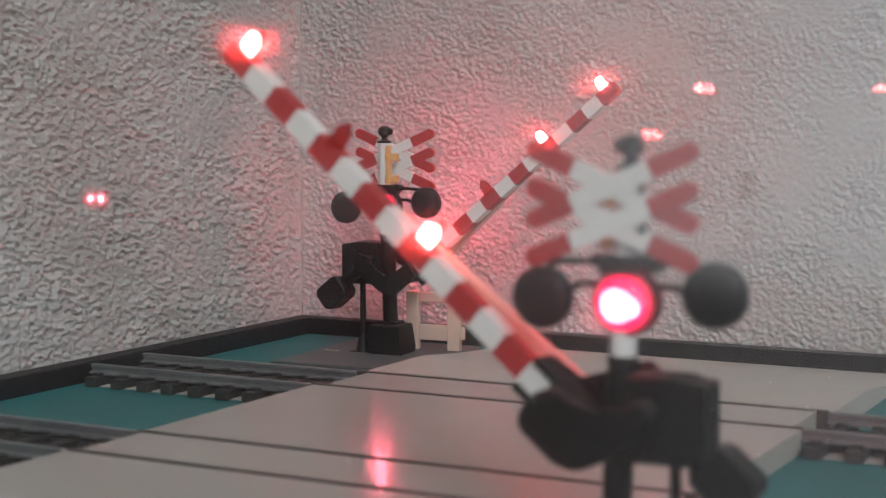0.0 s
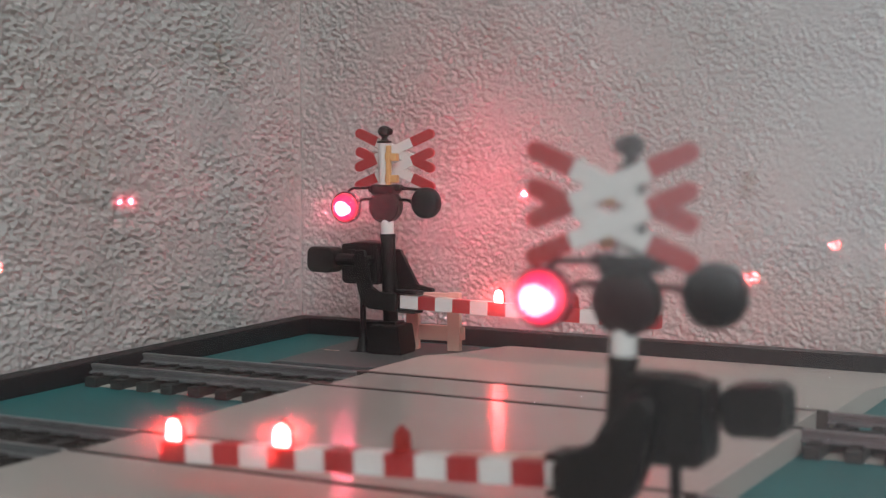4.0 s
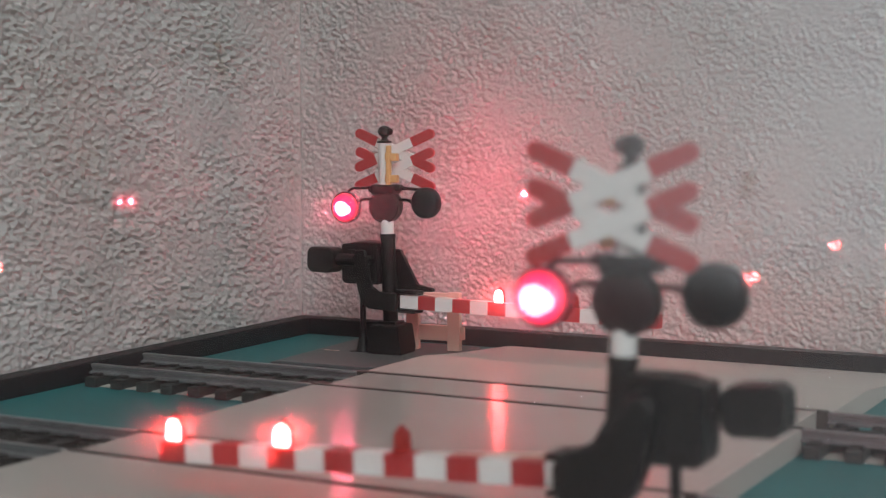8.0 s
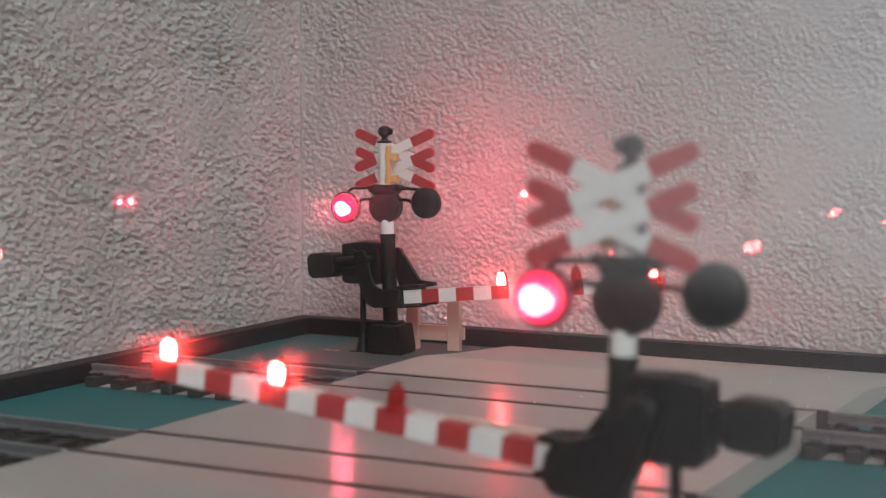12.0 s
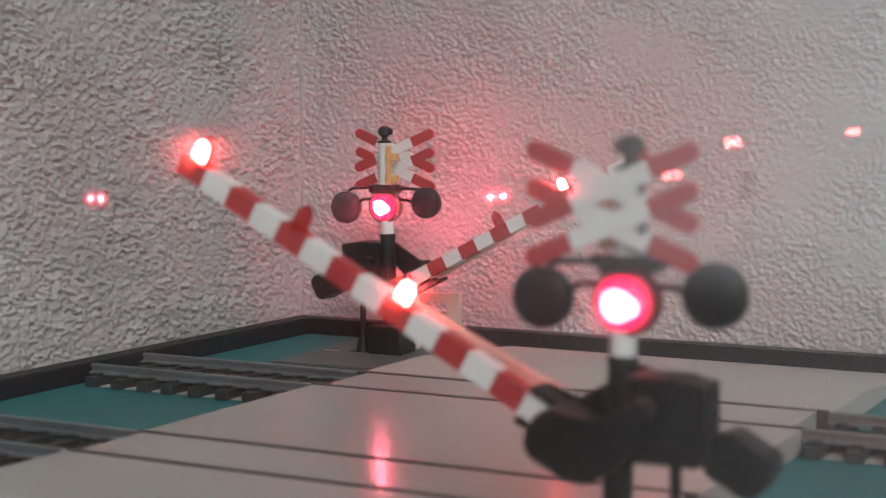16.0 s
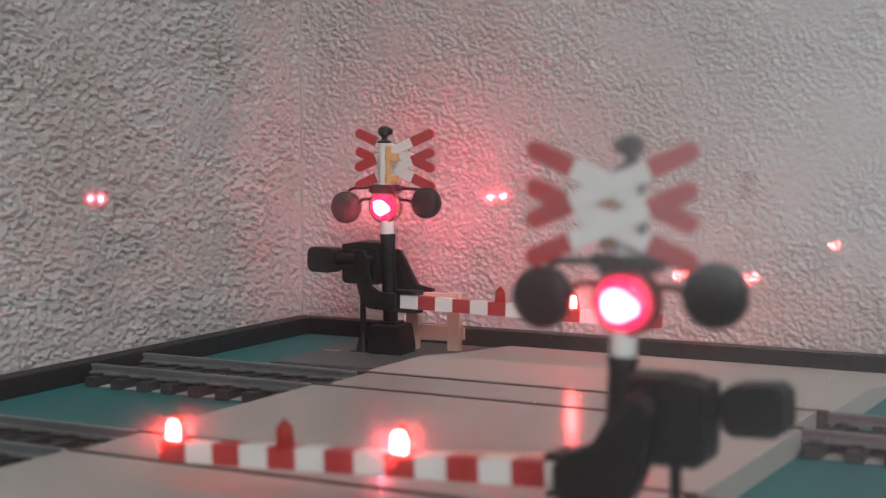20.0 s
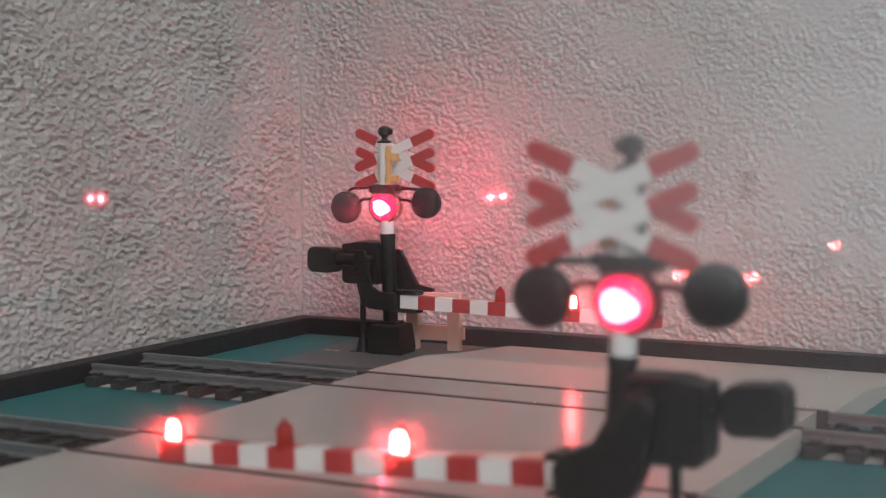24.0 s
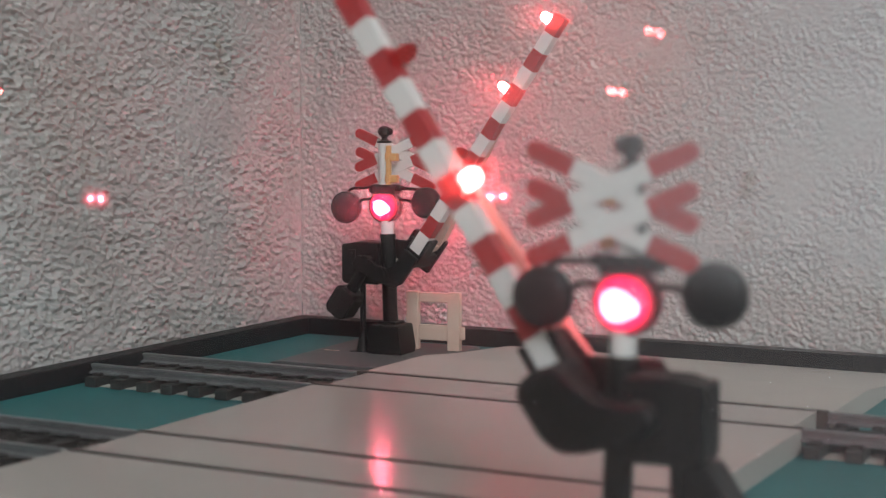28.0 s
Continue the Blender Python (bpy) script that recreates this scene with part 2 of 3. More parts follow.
# ---- the room ----
def embossed(name, origin, along, length, z0, z1, facing, far, seed, stretch=1.0, deep=0.21, size=1.15):
    """A wall whose part behind the layout carries the relief of its covering."""
    step = 0.115
    nu, nz = int(length / step) + 1, int((z1 - z0) / step) + 1
    rng = np.random.default_rng(seed)
    fu, fz = np.fft.fftfreq(nu, step)[:, None], np.fft.fftfreq(nz, step)[None, :]

    def band(wave, spread):
        k = np.hypot(fu * stretch - fz * 0.2, fz)
        keep = np.exp(-((np.log(np.maximum(k, 1e-4)) - math.log(1 / wave)) / spread) ** 2)
        field = np.real(np.fft.ifft2(np.fft.fft2(rng.standard_normal((nu, nz))) * keep))
        return field / field.std()

    # rounded, slightly slanting bumps of uneven height
    grain = band(3.2 * size, 0.6) * 0.36 + band(1.35 * size, 0.75) * 0.72 + band(0.8 * size, 0.6) * 0.25 + band(0.5 * size, 0.3) * 0.1
    h = grain * np.clip(0.85 + 0.25 * band(14.0, 0.5), 0.35, 1.5) * deep
    h = np.clip(h, -2.2 * deep, 2.2 * deep)
    edge = np.minimum(np.minimum(np.arange(nu), np.arange(nu)[::-1])[:, None], np.minimum(np.arange(nz), np.arange(nz)[::-1])[None, :])
    h = h * np.clip(edge / 6.0, 0, 1)
    u = np.linspace(0, length, nu)[:, None] + h * 0
    z = np.linspace(z0, z1, nz)[None, :] + h * 0
    a, f, o = np.array(along), np.array(facing), np.array(origin)
    co = o[None, None] + u[..., None] * a + h[..., None] * f + np.array((0, 0, 1.0)) * z[..., None]
    verts = (co.reshape(-1, 3) * MM).tolist()
    i, j = np.meshgrid(np.arange(nu - 1), np.arange(nz - 1), indexing="ij")
    q = (i * nz + j).ravel()
    faces = np.stack([q, q + nz, q + nz + 1, q + 1], 1).tolist()
    corner = [0, (nu - 1) * nz, (nu - 1) * nz + nz - 1, nz - 1]
    # the plain rest of the wall, out to the room's edges
    base = len(verts)
    lo, hi = ROOM["z0"] / MM, ROOM["z1"] / MM
    for s, zz in ((far[0], lo), (far[1], lo), (far[1], hi), (far[0], hi)):
        verts.append(((o + s * a + np.array((0, 0, zz))) * MM).tolist())
    bottom = [c * nz for c in range(nu)]
    top = [c * nz + nz - 1 for c in range(nu)]
    left, right = list(range(nz)), [(nu - 1) * nz + c for c in range(nz)]
    faces += [[base, base + 1] + bottom[::-1], [base + 3] + top + [base + 2], [base] + left + [base + 3], [base + 1, base + 2] + right[::-1]]
    me = bpy.data.meshes.new(name)
    me.from_pydata(verts, [], faces)
    me.materials.append(WALL)
    me.shade_smooth()
    return new(name, me)


def room():
    r = ROOM
    t = 0.12
    west = embossed("wall_west", (r["x0"] / MM, 105.0, 0), (0, 1, 0), r["y1"] / MM - 105.0 - 0.02, 0.0, 52.0, (1, 0, 0), (r["y0"] / MM - 105.0, r["y1"] / MM - 105.0), 5, 1.5, 0.24, 0.98)
    north = embossed("wall_north", (r["x0"] / MM + 0.02, r["y1"] / MM, 0), (1, 0, 0), 92.0, 0.0, 52.0, (0, -1, 0), (0.0, (r["x1"] - r["x0"]) / MM), 9, 1.15, 0.14, 0.9)
    tagged(west, "off-white embossed wall covering with brownish marks", "wall", kind="structure")
    tagged(north, "off-white embossed wall covering behind the layout", "wall", kind="structure")
    for ob, name, box_ in ((west, "wall_west_core", (r["x0"] - t, r["x0"] - 0.002, r["y0"] - t, r["y1"] + t, r["z0"], r["z1"])),
                           (north, "wall_north_core", (r["x0"], r["x1"] + t, r["y1"] + 0.002, r["y1"] + t, r["z0"], r["z1"]))):
        core = slab("core", *box_, PLAIN_WALL, parent=ob)
    east = slab("wall_east", r["x1"], r["x1"] + t, r["y0"] - t, r["y1"], r["z0"], r["z1"], PLAIN_WALL)
    tagged(east, "plain off-white wall of the room", "wall", kind="structure")
    w = WINDOW
    bm = bmesh.new()
    k = 1 / MM
    y0, y1 = (r["y0"] - t) * k, r["y0"] * k
    box(bm, r["x0"] * k, w["a0"] * k, y0, y1, r["z0"] * k, r["z1"] * k)
    box(bm, w["a1"] * k, r["x1"] * k, y0, y1, r["z0"] * k, r["z1"] * k)
    box(bm, w["a0"] * k, w["a1"] * k, y0, y1, r["z0"] * k, w["z0"] * k)
    box(bm, w["a0"] * k, w["a1"] * k, y0, y1, w["z1"] * k, r["z1"] * k)
    tagged(part("wall_south", bm, PLAIN_WALL), "plain off-white wall with a window opening", "wall", kind="structure")
    bm = bmesh.new()
    for x in (w["a0"], w["a1"] - 0.04):
        box(bm, x * k, (x + 0.04) * k, y0 + 40, y0 + 80, w["z0"] * k, w["z1"] * k)
    for z in (w["z0"], w["z1"] - 0.04):
        box(bm, (w["a0"] + 0.04) * k, (w["a1"] - 0.04) * k, y0 + 40, y0 + 80, z * k, (z + 0.04) * k)
    tagged(part("window_1", bm, WHITE), "white window frame in the room wall", "window", kind="structure")
    tagged(slab("floor", r["x0"] - t, r["x1"] + t, r["y0"] - t, r["y1"] + t, r["z0"] - 0.1, r["z0"], FLOORING), "brown wooden floor of the room", "floor", kind="structure")
    tagged(slab("ceiling", r["x0"] - t, r["x1"] + t, r["y0"] - t, r["y1"] + t, r["z1"], r["z1"] + 0.1, CEILING), "white painted ceiling of the room", "ceiling", kind="structure")


room()


# ---- the display case: table, board, rim and clear sheets ----
XL, XR = -117.6, 120.0      # inner faces of the rim
YF, YB = 40.0, 182.8
RAILS = (100.2, 109.2, 137.2, 146.2)
ZR = 2.2
ROAD_X = (-87.5, -37.3)


def table():
    top = new("side_table")
    tagged(top, "brown wooden side table under the layout", "table")
    top.matrix_basis = mmpose(140, -60, -750)
    bm = bmesh.new()
    box(bm, -260, 300, -240, 245, 718, 744, 3)
    part("tabletop", bm, TABLE, top)
    for x in (-230, 270):
        for y in (-210, 215):
            bm = bmesh.new()
            box(bm, x - 18, x + 18, y - 18, y + 18, 0, 718, 2)
            part("leg", bm, TABLE, top)


def display_case():
    case = new("display_case")
    tagged(case, "black-rimmed display base with clear acrylic sides and a teal board", "display case")
    bm = bmesh.new()
    box(bm, XL - 2.6, XR + 2.6, YF - 2.6, YB + 2.6, -6.0, -1.2, 0.3)
    part("tray", bm, RIM, case)
    # four rim bars, butted end to end
    bm = bmesh.new()
    box(bm, XL - 2.6, XL, YF, YB, -1.2, 2.18, 0.12)
    part("rim_bar", bm, RIM, case)
    bm = bmesh.new()
    box(bm, XR, XR + 2.6, YF, YB, -1.2, 2.18, 0.12)
    part("rim_bar", bm, RIM, case)
    bm = bmesh.new()
    box(bm, XL - 2.6, XR + 2.6, YB, YB + 2.6, -1.2, 2.18, 0.12)
    part("rim_bar", bm, RIM, case)
    bm = bmesh.new()
    box(bm, XL - 2.6, XR + 2.6, YF - 2.6, YF, -1.2, 2.18, 0.12)
    part("rim_bar", bm, RIM, case)
    # side and back sheets, bonded at the corner into one piece
    ring = [(XL - 1.85, YF - 0.39), (XL - 0.9, YF - 0.39), (XL - 0.9, YB + 0.02), (XR + 1.6, YB + 0.02), (XR + 1.6, YB + 2.0), (XL - 1.85, YB + 2.0)]
    bm = bmesh.new()
    lo = [bm.verts.new((x, y, 2.2)) for x, y in ring]
    hi = [bm.verts.new((x, y, 130.0)) for x, y in ring]
    bm.faces.new(lo[::-1])
    bm.faces.new(hi)
    for i in range(len(ring)):
        j = (i + 1) % len(ring)
        bm.faces.new((lo[i], lo[j], hi[j], hi[i]))
    cover = part("acrylic_cover", bm, ACRYLIC, case, "clear acrylic side and back sheets")
    cover.visible_shadow = False
    for x0, x1, y0, y1, dusty in ((XL - 1.6, XR + 1.6, YF - 1.6, YF - 0.4, 1), (XR + 0.4, XR + 1.6, YF - 0.39, YB, 0)):
        bm = bmesh.new()
        box(bm, x0, x1, y0, y1, 2.2, 130.0)
        sheet = part("acrylic_sheet", bm, DUST_HAZE_ACRYLIC if dusty else ACRYLIC, case, "acrylic front sheet with dust and painted haze" if dusty else "clear acrylic side sheet")
        sheet.visible_shadow = False
    bm = bmesh.new()
    box(bm, XL + 0.02, XR - 0.02, YF + 0.02, YB - 0.02, -1.2, 0.0)
    part("board", bm, TEAL, case, "teal painted base board")


table()
display_case()


# ---- tracks ----
def rail_profile(bm, x0, x1, y, z0, z1):
    prof = [(-0.75, z0), (0.75, z0), (0.75, z0 + 0.18), (0.17, z0 + 0.3), (0.17, z1 - 0.38), (0.36, z1 - 0.28), (0.36, z1 - 0.05), (0.29, z1), (-0.29, z1), (-0.36, z1 - 0.05), (-0.36, z1 - 0.28), (-0.17, z1 - 0.38), (-0.17, z0 + 0.3), (-0.75, z0 + 0.18)]
    lo = [bm.verts.new((x0, y + a, b)) for a, b in prof]
    hi = [bm.verts.new((x1, y + a, b)) for a, b in prof]
    bm.faces.new(lo)
    bm.faces.new(hi[::-1])
    for i in range(len(prof)):
        j = (i + 1) % len(prof)
        bm.faces.new((lo[i], hi[i], hi[j], lo[j]))


def track(y0, name_label):
    t = new("model_track")
    tagged(t, name_label, "railway track", "model tracks")
    for y in (y0, y0 + 9.0):
        for a, b in ((XL + 1.0, ROAD_X[0] - 0.3), (ROAD_X[1] + 0.3, XR - 1)):
            bm = bmesh.new()
            rail_profile(bm, a, b, y, 1.15, ZR)
            part("rail", bm, RAIL, t)
    sl = bmesh.new()
    box(sl, -0.78, 0.78, -7.0, 7.0, 0.0, 1.1, 0.12)
    for dy in (-4.5, 4.5):
        for side in (-1.15, 1.15):
            box(sl, -0.55, 0.55, dy + side - 0.32, dy + side + 0.32, 1.1, 1.42, 0.08)
    first = part("sleeper", sl, SLEEPER, t)
    k = 0
    x = XL + 2.7
    while x < XR - 2:
        if not ROAD_X[0] - 1 < x < ROAD_X[1] + 1:
            ob = first
            if k:
                ob = bpy.data.objects.new("sleeper", first.data)
                scene.collection.objects.link(ob)
                ob.parent = t
            ob.matrix_basis = mmpose(x, y0 + 4.5, 0.0, 0, 0, random.uniform(-1.2, 1.2))
            k += 1
        x += 3.45
    bm = bmesh.new()
    for a, b in ((XL + 1.2, ROAD_X[0] - 0.6), (ROAD_X[1] + 0.9, XR - 2)):
        box(bm, a, b, y0 - 1.7, y0 + 10.7, 0.004, 0.12, 0.03)
    part("pale_strip", bm, PALE_STRIP, t, "pale strip under the sleepers")
    for side in (-3.3, 3.3):
        bm = bmesh.new()
        for a, b in ((XL + 2.0, ROAD_X[0] - 0.3), (ROAD_X[1] + 0.3, XR - 2)):
            box(bm, a, b, y0 + 4.5 + side - 0.35, y0 + 4.5 + side + 0.35, 0.3, 0.9)
        part("sleeper_web", bm, SLEEPER, t)


track(RAILS[0], "grey model railway track with dark sleepers on the teal board")
track(RAILS[2], "grey model railway track with dark sleepers near the rear rim")


# ---- road over the tracks ----
def road():
    road_ob = new("level_crossing")
    tagged(road_ob, "beige glossy plastic road deck crossing two tracks", "road", kind="structure")
    x0, x1 = ROAD_X
    g = 0.42

    def deck(name, rows, dx0=0.0, dx1=0.0, material=None):
        """rows: y and the height of the top there."""
        bm = bmesh.new()
        lo = [bm.verts.new((x0 + dx0, y, z)) for y, z in rows] + [bm.verts.new((x0 + dx0, y, 0.02)) for y, z in rows[::-1]]
        hi = [bm.verts.new((x1 + dx1, v.co.y, v.co.z)) for v in lo]
        bm.faces.new(lo)
        bm.faces.new(hi[::-1])
        for i in range(len(lo)):
            j = (i + 1) % len(lo)
            bm.faces.new((lo[i], hi[i], hi[j], lo[j]))
        edges = [e for e in bm.edges if all(v.co.z > 0.2 for v in e.verts)]
        bmesh.ops.bevel(bm, geom=edges, offset=0.07, segments=2, affect="EDGES", profile=0.5)
        return part(name, bm, material or ROAD, road_ob)

    deck("road_ramp", [(YF + 0.3, 0.35), (64.0, 0.5), (86.0, ZR - 0.02), (RAILS[0] - g, ZR)], -0.5)
    deck("road_panel", [(RAILS[0] + g, ZR), (RAILS[1] - g, ZR)], 0.35, -0.6)
    deck("road_panel", [(RAILS[1] + g, ZR), (RAILS[2] - g, ZR)], 0.0, 0.3)
    deck("road_panel", [(RAILS[2] + g, ZR), (RAILS[3] - g, ZR)], 1.1, -0.8)
    deck("road_ramp", [(RAILS[3] + g, ZR), (160.0, ZR - 0.05), (168.0, 1.35), (YB - 0.05, 0.36)], 0.2, 0.6, MATTE_ROAD)
    for y in RAILS:
        bm = bmesh.new()
        box(bm, x0 - 0.28, x1 + 0.28, y - 0.33, y + 0.33, 0.02, ZR + 0.09, 0.05)
        part("embedded_rail", bm, GROOVE, road_ob, "dark rusty rail head in its groove")


road()


# ---- crossing gates ----
PIVOT = (-1.9, 12.2)
# each arm: its bearing in the gate, and the degrees by which it leans and is bent out of its gate
ARM_FRONT, ARM_REAR = ((-1.85, 12.35), 0.44, -2.26), ((-1.86, 12.15), -1.62, -4.66)


def lamp_head(gate, x, z, sides, radius, seen, bulbs):
    """A round lamp head; sides: the ways (-1 towards local -y, 1 the other) in which it has a lamp; bulbs: the glow towards the way seen and away from it. Returns its turning lenses."""
    turn = {-1: Matrix.Rotation(radians(90), 4, "X"), 1: Matrix.Rotation(radians(-90), 4, "X")}
    r = radius
    bm = bmesh.new()
    if len(sides) == 2:
        for s in sides:
            lathe(bm, [(r - 0.1, 0.0), (r, 0.12), (r, 0.62), (r - 0.06, 0.68), (r - 0.14, 0.66), (r - 0.2, 0.6)], 36, 0, turn[s])
            lathe(bm, [(r - 0.2, 0.6), (1.5, 0.4), (1.44, 0.05)], 36, 1, turn[s])
            lathe(bm, [(1.44, 0.05), (0.0, 0.05)], 36, 1, turn[s])
    else:
        s = sides[0]
        lathe(bm, [(0.0, -0.78), (0.7, -0.76), (1.35, -0.68), (r - 0.2, -0.45), (r, -0.1), (r, 0.6), (r - 0.06, 0.66), (r - 0.14, 0.64), (r - 0.2, 0.58)], 36, 0, turn[s])
        lathe(bm, [(r - 0.2, 0.58), (1.5, 0.35), (1.44, -0.6)], 36, 1, turn[s])
        lathe(bm, [(1.44, -0.6), (0.0, -0.7)], 36, 1, turn[s])
    head = part("lamp_head", bm, [HEAD, REFLECTOR], gate, "round black lamp head", mmpose(x, 0, z), True)
    made = []
    for s in sides:
        depth = 0.62 if len(sides) == 2 else 0.6
        bm = bmesh.new()
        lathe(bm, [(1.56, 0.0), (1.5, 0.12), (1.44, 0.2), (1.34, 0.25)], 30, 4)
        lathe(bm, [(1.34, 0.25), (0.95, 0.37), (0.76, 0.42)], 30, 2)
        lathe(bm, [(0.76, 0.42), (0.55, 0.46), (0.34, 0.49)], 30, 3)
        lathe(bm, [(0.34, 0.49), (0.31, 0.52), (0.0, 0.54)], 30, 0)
        # the bright patch is painted as a drop, tip to the seen right, lower edge full
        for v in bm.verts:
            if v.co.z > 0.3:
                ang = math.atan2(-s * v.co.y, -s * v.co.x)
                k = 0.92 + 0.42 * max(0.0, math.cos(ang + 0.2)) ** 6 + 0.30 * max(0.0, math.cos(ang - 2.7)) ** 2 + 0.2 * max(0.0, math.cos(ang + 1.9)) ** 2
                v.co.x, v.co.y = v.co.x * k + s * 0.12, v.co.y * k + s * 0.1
        lathe(bm, [(1.56, 0.0), (1.56, -0.06), (1.25, -0.24), (0.7, -0.37), (0.0, -0.42)], 30, 1)
        bmesh.ops.transform(bm, matrix=turn[s] @ Matrix.Diagonal(((r - 0.14) / 1.56, (r - 0.14) / 1.56, 1.0, 1.0)), verts=bm.verts)
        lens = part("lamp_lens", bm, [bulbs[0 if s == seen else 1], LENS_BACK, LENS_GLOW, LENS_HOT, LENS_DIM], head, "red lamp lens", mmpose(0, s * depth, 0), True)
        made.append((lens, s * depth))
    return made


def bar(bm, sections, y0, y1, place):
    """A flat bar through (x, half width, material of the stretch that follows); place maps x, z to the outline's plane."""
    rings = []
    for x, w, _ in sections:
        corners = [place(x, -w), place(x, w)]
        rings.append([bm.verts.new((corners[0][0], y0, corners[0][1])), bm.verts.new((corners[1][0], y0, corners[1][1])),
                      bm.verts.new((corners[1][0], y1, corners[1][1])), bm.verts.new((corners[0][0], y1, corners[0][1]))])
    for (a, b), row in zip(zip(rings, rings[1:]), sections):
        for i in range(4):
            j = (i + 1) % 4
            bm.faces.new((a[i], a[j], b[j], b[i])).material_index = row[2]
    bm.faces.new(rings[0]).material_index = sections[0][2]
    bm.faces.new(rings[-1][::-1]).material_index = sections[-2][2]


def crossbuck(gate, z, y):
    """One diagonal cross of the sign: two boards, red at their rounded ends."""
    half, w, n = 5.75, 0.58, 6
    for k, tilt in enumerate((23.2, -23.2)):
        c, s = math.cos(radians(tilt)), math.sin(radians(tilt))
        turn = [math.pi / 2 * (i + 0.6) / (n + 0.6) for i in range(n + 1)]
        left = [(-half + w - w * math.cos(a), w * math.sin(a), 1) for a in turn]
        right = [(half - w + w * math.cos(a), w * math.sin(a), 1) for a in turn[::-1]]
        rows = left + [(-2.62, w, 0), (2.62, w, 1)] + right
        bm = bmesh.new()
        bar(bm, rows, y + 0.16 * k, y + 0.16 * k + 0.5, lambda px, pz: (px * c - pz * s, z + px * s + pz * c))
        part("sign_board", bm, [WHITE, RED], gate, "white sign board with red rounded ends")


BOOM_Y = -1.6


def swing_arm(gate, brace_side):
    """The tilting arm: crank, counterweight, striped boom and its lamps, about the pivot at its origin."""
    px, pz = PIVOT
    bm = bmesh.new()
    # curved arm on one side of the pole, straight brace on the other
    curved = [(-3.6, 12.5), (-3.1, 13.4), (-2.0, 13.4), (-1.5, 12.2), (-1.45, 10.4), (-0.9, 9.0), (0.0, 8.45), (2.6, 8.45), (2.6, 6.35), (-1.1, 6.4), (-2.1, 7.0), (-2.7, 8.4), (-3.1, 10.2)]
    heavy = [(3.0, 7.2), (3.0, 8.9), (2.4, 9.7), (1.0, 10.1), (-0.6, 10.5), (-1.3, 11.5), (-1.5, 12.4), (-2.0, 13.4), (-3.1, 13.4), (-3.6, 12.5), (-3.1, 10.2), (-2.6, 8.4), (-1.9, 7.1), (-0.6, 6.5), (2.3, 6.4)]
    brace = [(-2.8, 12.6), (-1.7, 13.5), (0.3, 13.4), (2.7, 9.2), (5.0, 8.95), (5.0, 8.55), (3.3, 8.45), (3.1, 6.75), (4.9, 6.65), (4.9, 6.25), (0.2, 6.35), (0.1, 8.6), (-0.8, 11.0)]
    if brace_side > 0:
        prism(bm, [(x - px, z - pz) for x, z in curved], -2.95, -2.35, 0.08)
        prism(bm, [(x - px, z - pz) for x, z in brace], 1.75, 2.35, 0.08)
    else:
        prism(bm, [(x - px, z - pz) for x, z in heavy], 1.3, 3.2, 0.28)
        prism(bm, [(x - px, z - pz) for x, z in brace], -2.95, -2.35, 0.08)
        box(bm, 0.9 - px, 3.0 - px, -2.35, 1.3, 6.3 - pz, 9.2 - pz, 0.2)
    for z0, z1 in ((8.45, 8.9), (6.2, 6.6)):
        box(bm, 2.2 - px, 5.2 - px, -2.6, -0.6, z0 - pz, z1 - pz, 0.08)
    tube(bm, (0, -3.1, 0), (0, 2.6, 0), 0.55)
    box(bm, 1.2 - px, 2.9 - px, -2.35, 1.75, 6.4 - pz, 8.5 - pz, 0.1)
    arm = part("swing_arm", bm, DARK, gate, "black crank and fork of the gate", mmpose(px, 0, pz))
    # counterweight on its neck
    bm = bmesh.new()
    tube(bm, (-3.4 - px, -2.0, 12.1 - pz), (-6.6 - px, -2.0, 12.0 - pz), 0.75, None, 14)
    prism(bm, [(a - px, b - pz) for a, b in ((-6.2, 10.9), (-6.8, 10.4), (-9.4, 10.4), (-10.0, 11.0), (-10.0, 13.0), (-9.4, 13.5), (-6.8, 13.45), (-6.2, 13.0))], -3.3, -0.7, 0.15)
    part("counterweight", bm, DARK, arm, "black counterweight block")
    # striped boom
    bm = bmesh.new()
    cuts = [2.6, 5.35]
    while cuts[-1] < 35:
        cuts.append(cuts[-1] + 2.34)
    rows = [(x - px, 0.79 * (1 - 0.006 * k), k % 2) for k, x in enumerate(cuts)]
    bar(bm, rows, BOOM_Y - 0.68, BOOM_Y + 0.68, lambda x, w: (x, 7.5 + w - pz))
    part("boom", bm, [WHITE, RED], arm, "red and white striped boom")
    # pale stay beside the boom's root
    bm = bmesh.new()
    s = brace_side
    a0, a1, o = 2.95 - px, 20.5 - px, BOOM_Y
    foot = [(a0, o + s * 3.9, 6.95 - pz), (a0, o + s * 5.1, 6.95 - pz), (a0, o + s * 5.1, 7.95 - pz), (a0, o + s * 3.9, 7.95 - pz)]
    tip = [(a1, o + s * 0.69, 6.95 - pz), (a1, o + s * 1.3, 6.95 - pz), (a1, o + s * 1.3, 7.95 - pz), (a1, o + s * 0.69, 7.95 - pz)]
    q = [bm.verts.new(p) for p in foot + tip]
    for f in ((0, 1, 2, 3), (4, 5, 6, 7), *((i, (i + 1) % 4, (i + 1) % 4 + 4, i + 4) for i in range(4))):
        bm.faces.new([q[i] for i in f])
    box(bm, a0, a0 + 0.8, *sorted((o + s * 0.7, o + s * 4.2)), 7.0 - pz, 7.9 - pz, 0.08)
    part("stay", bm, CREAM, arm, "pale tapering stay")
    cores = []
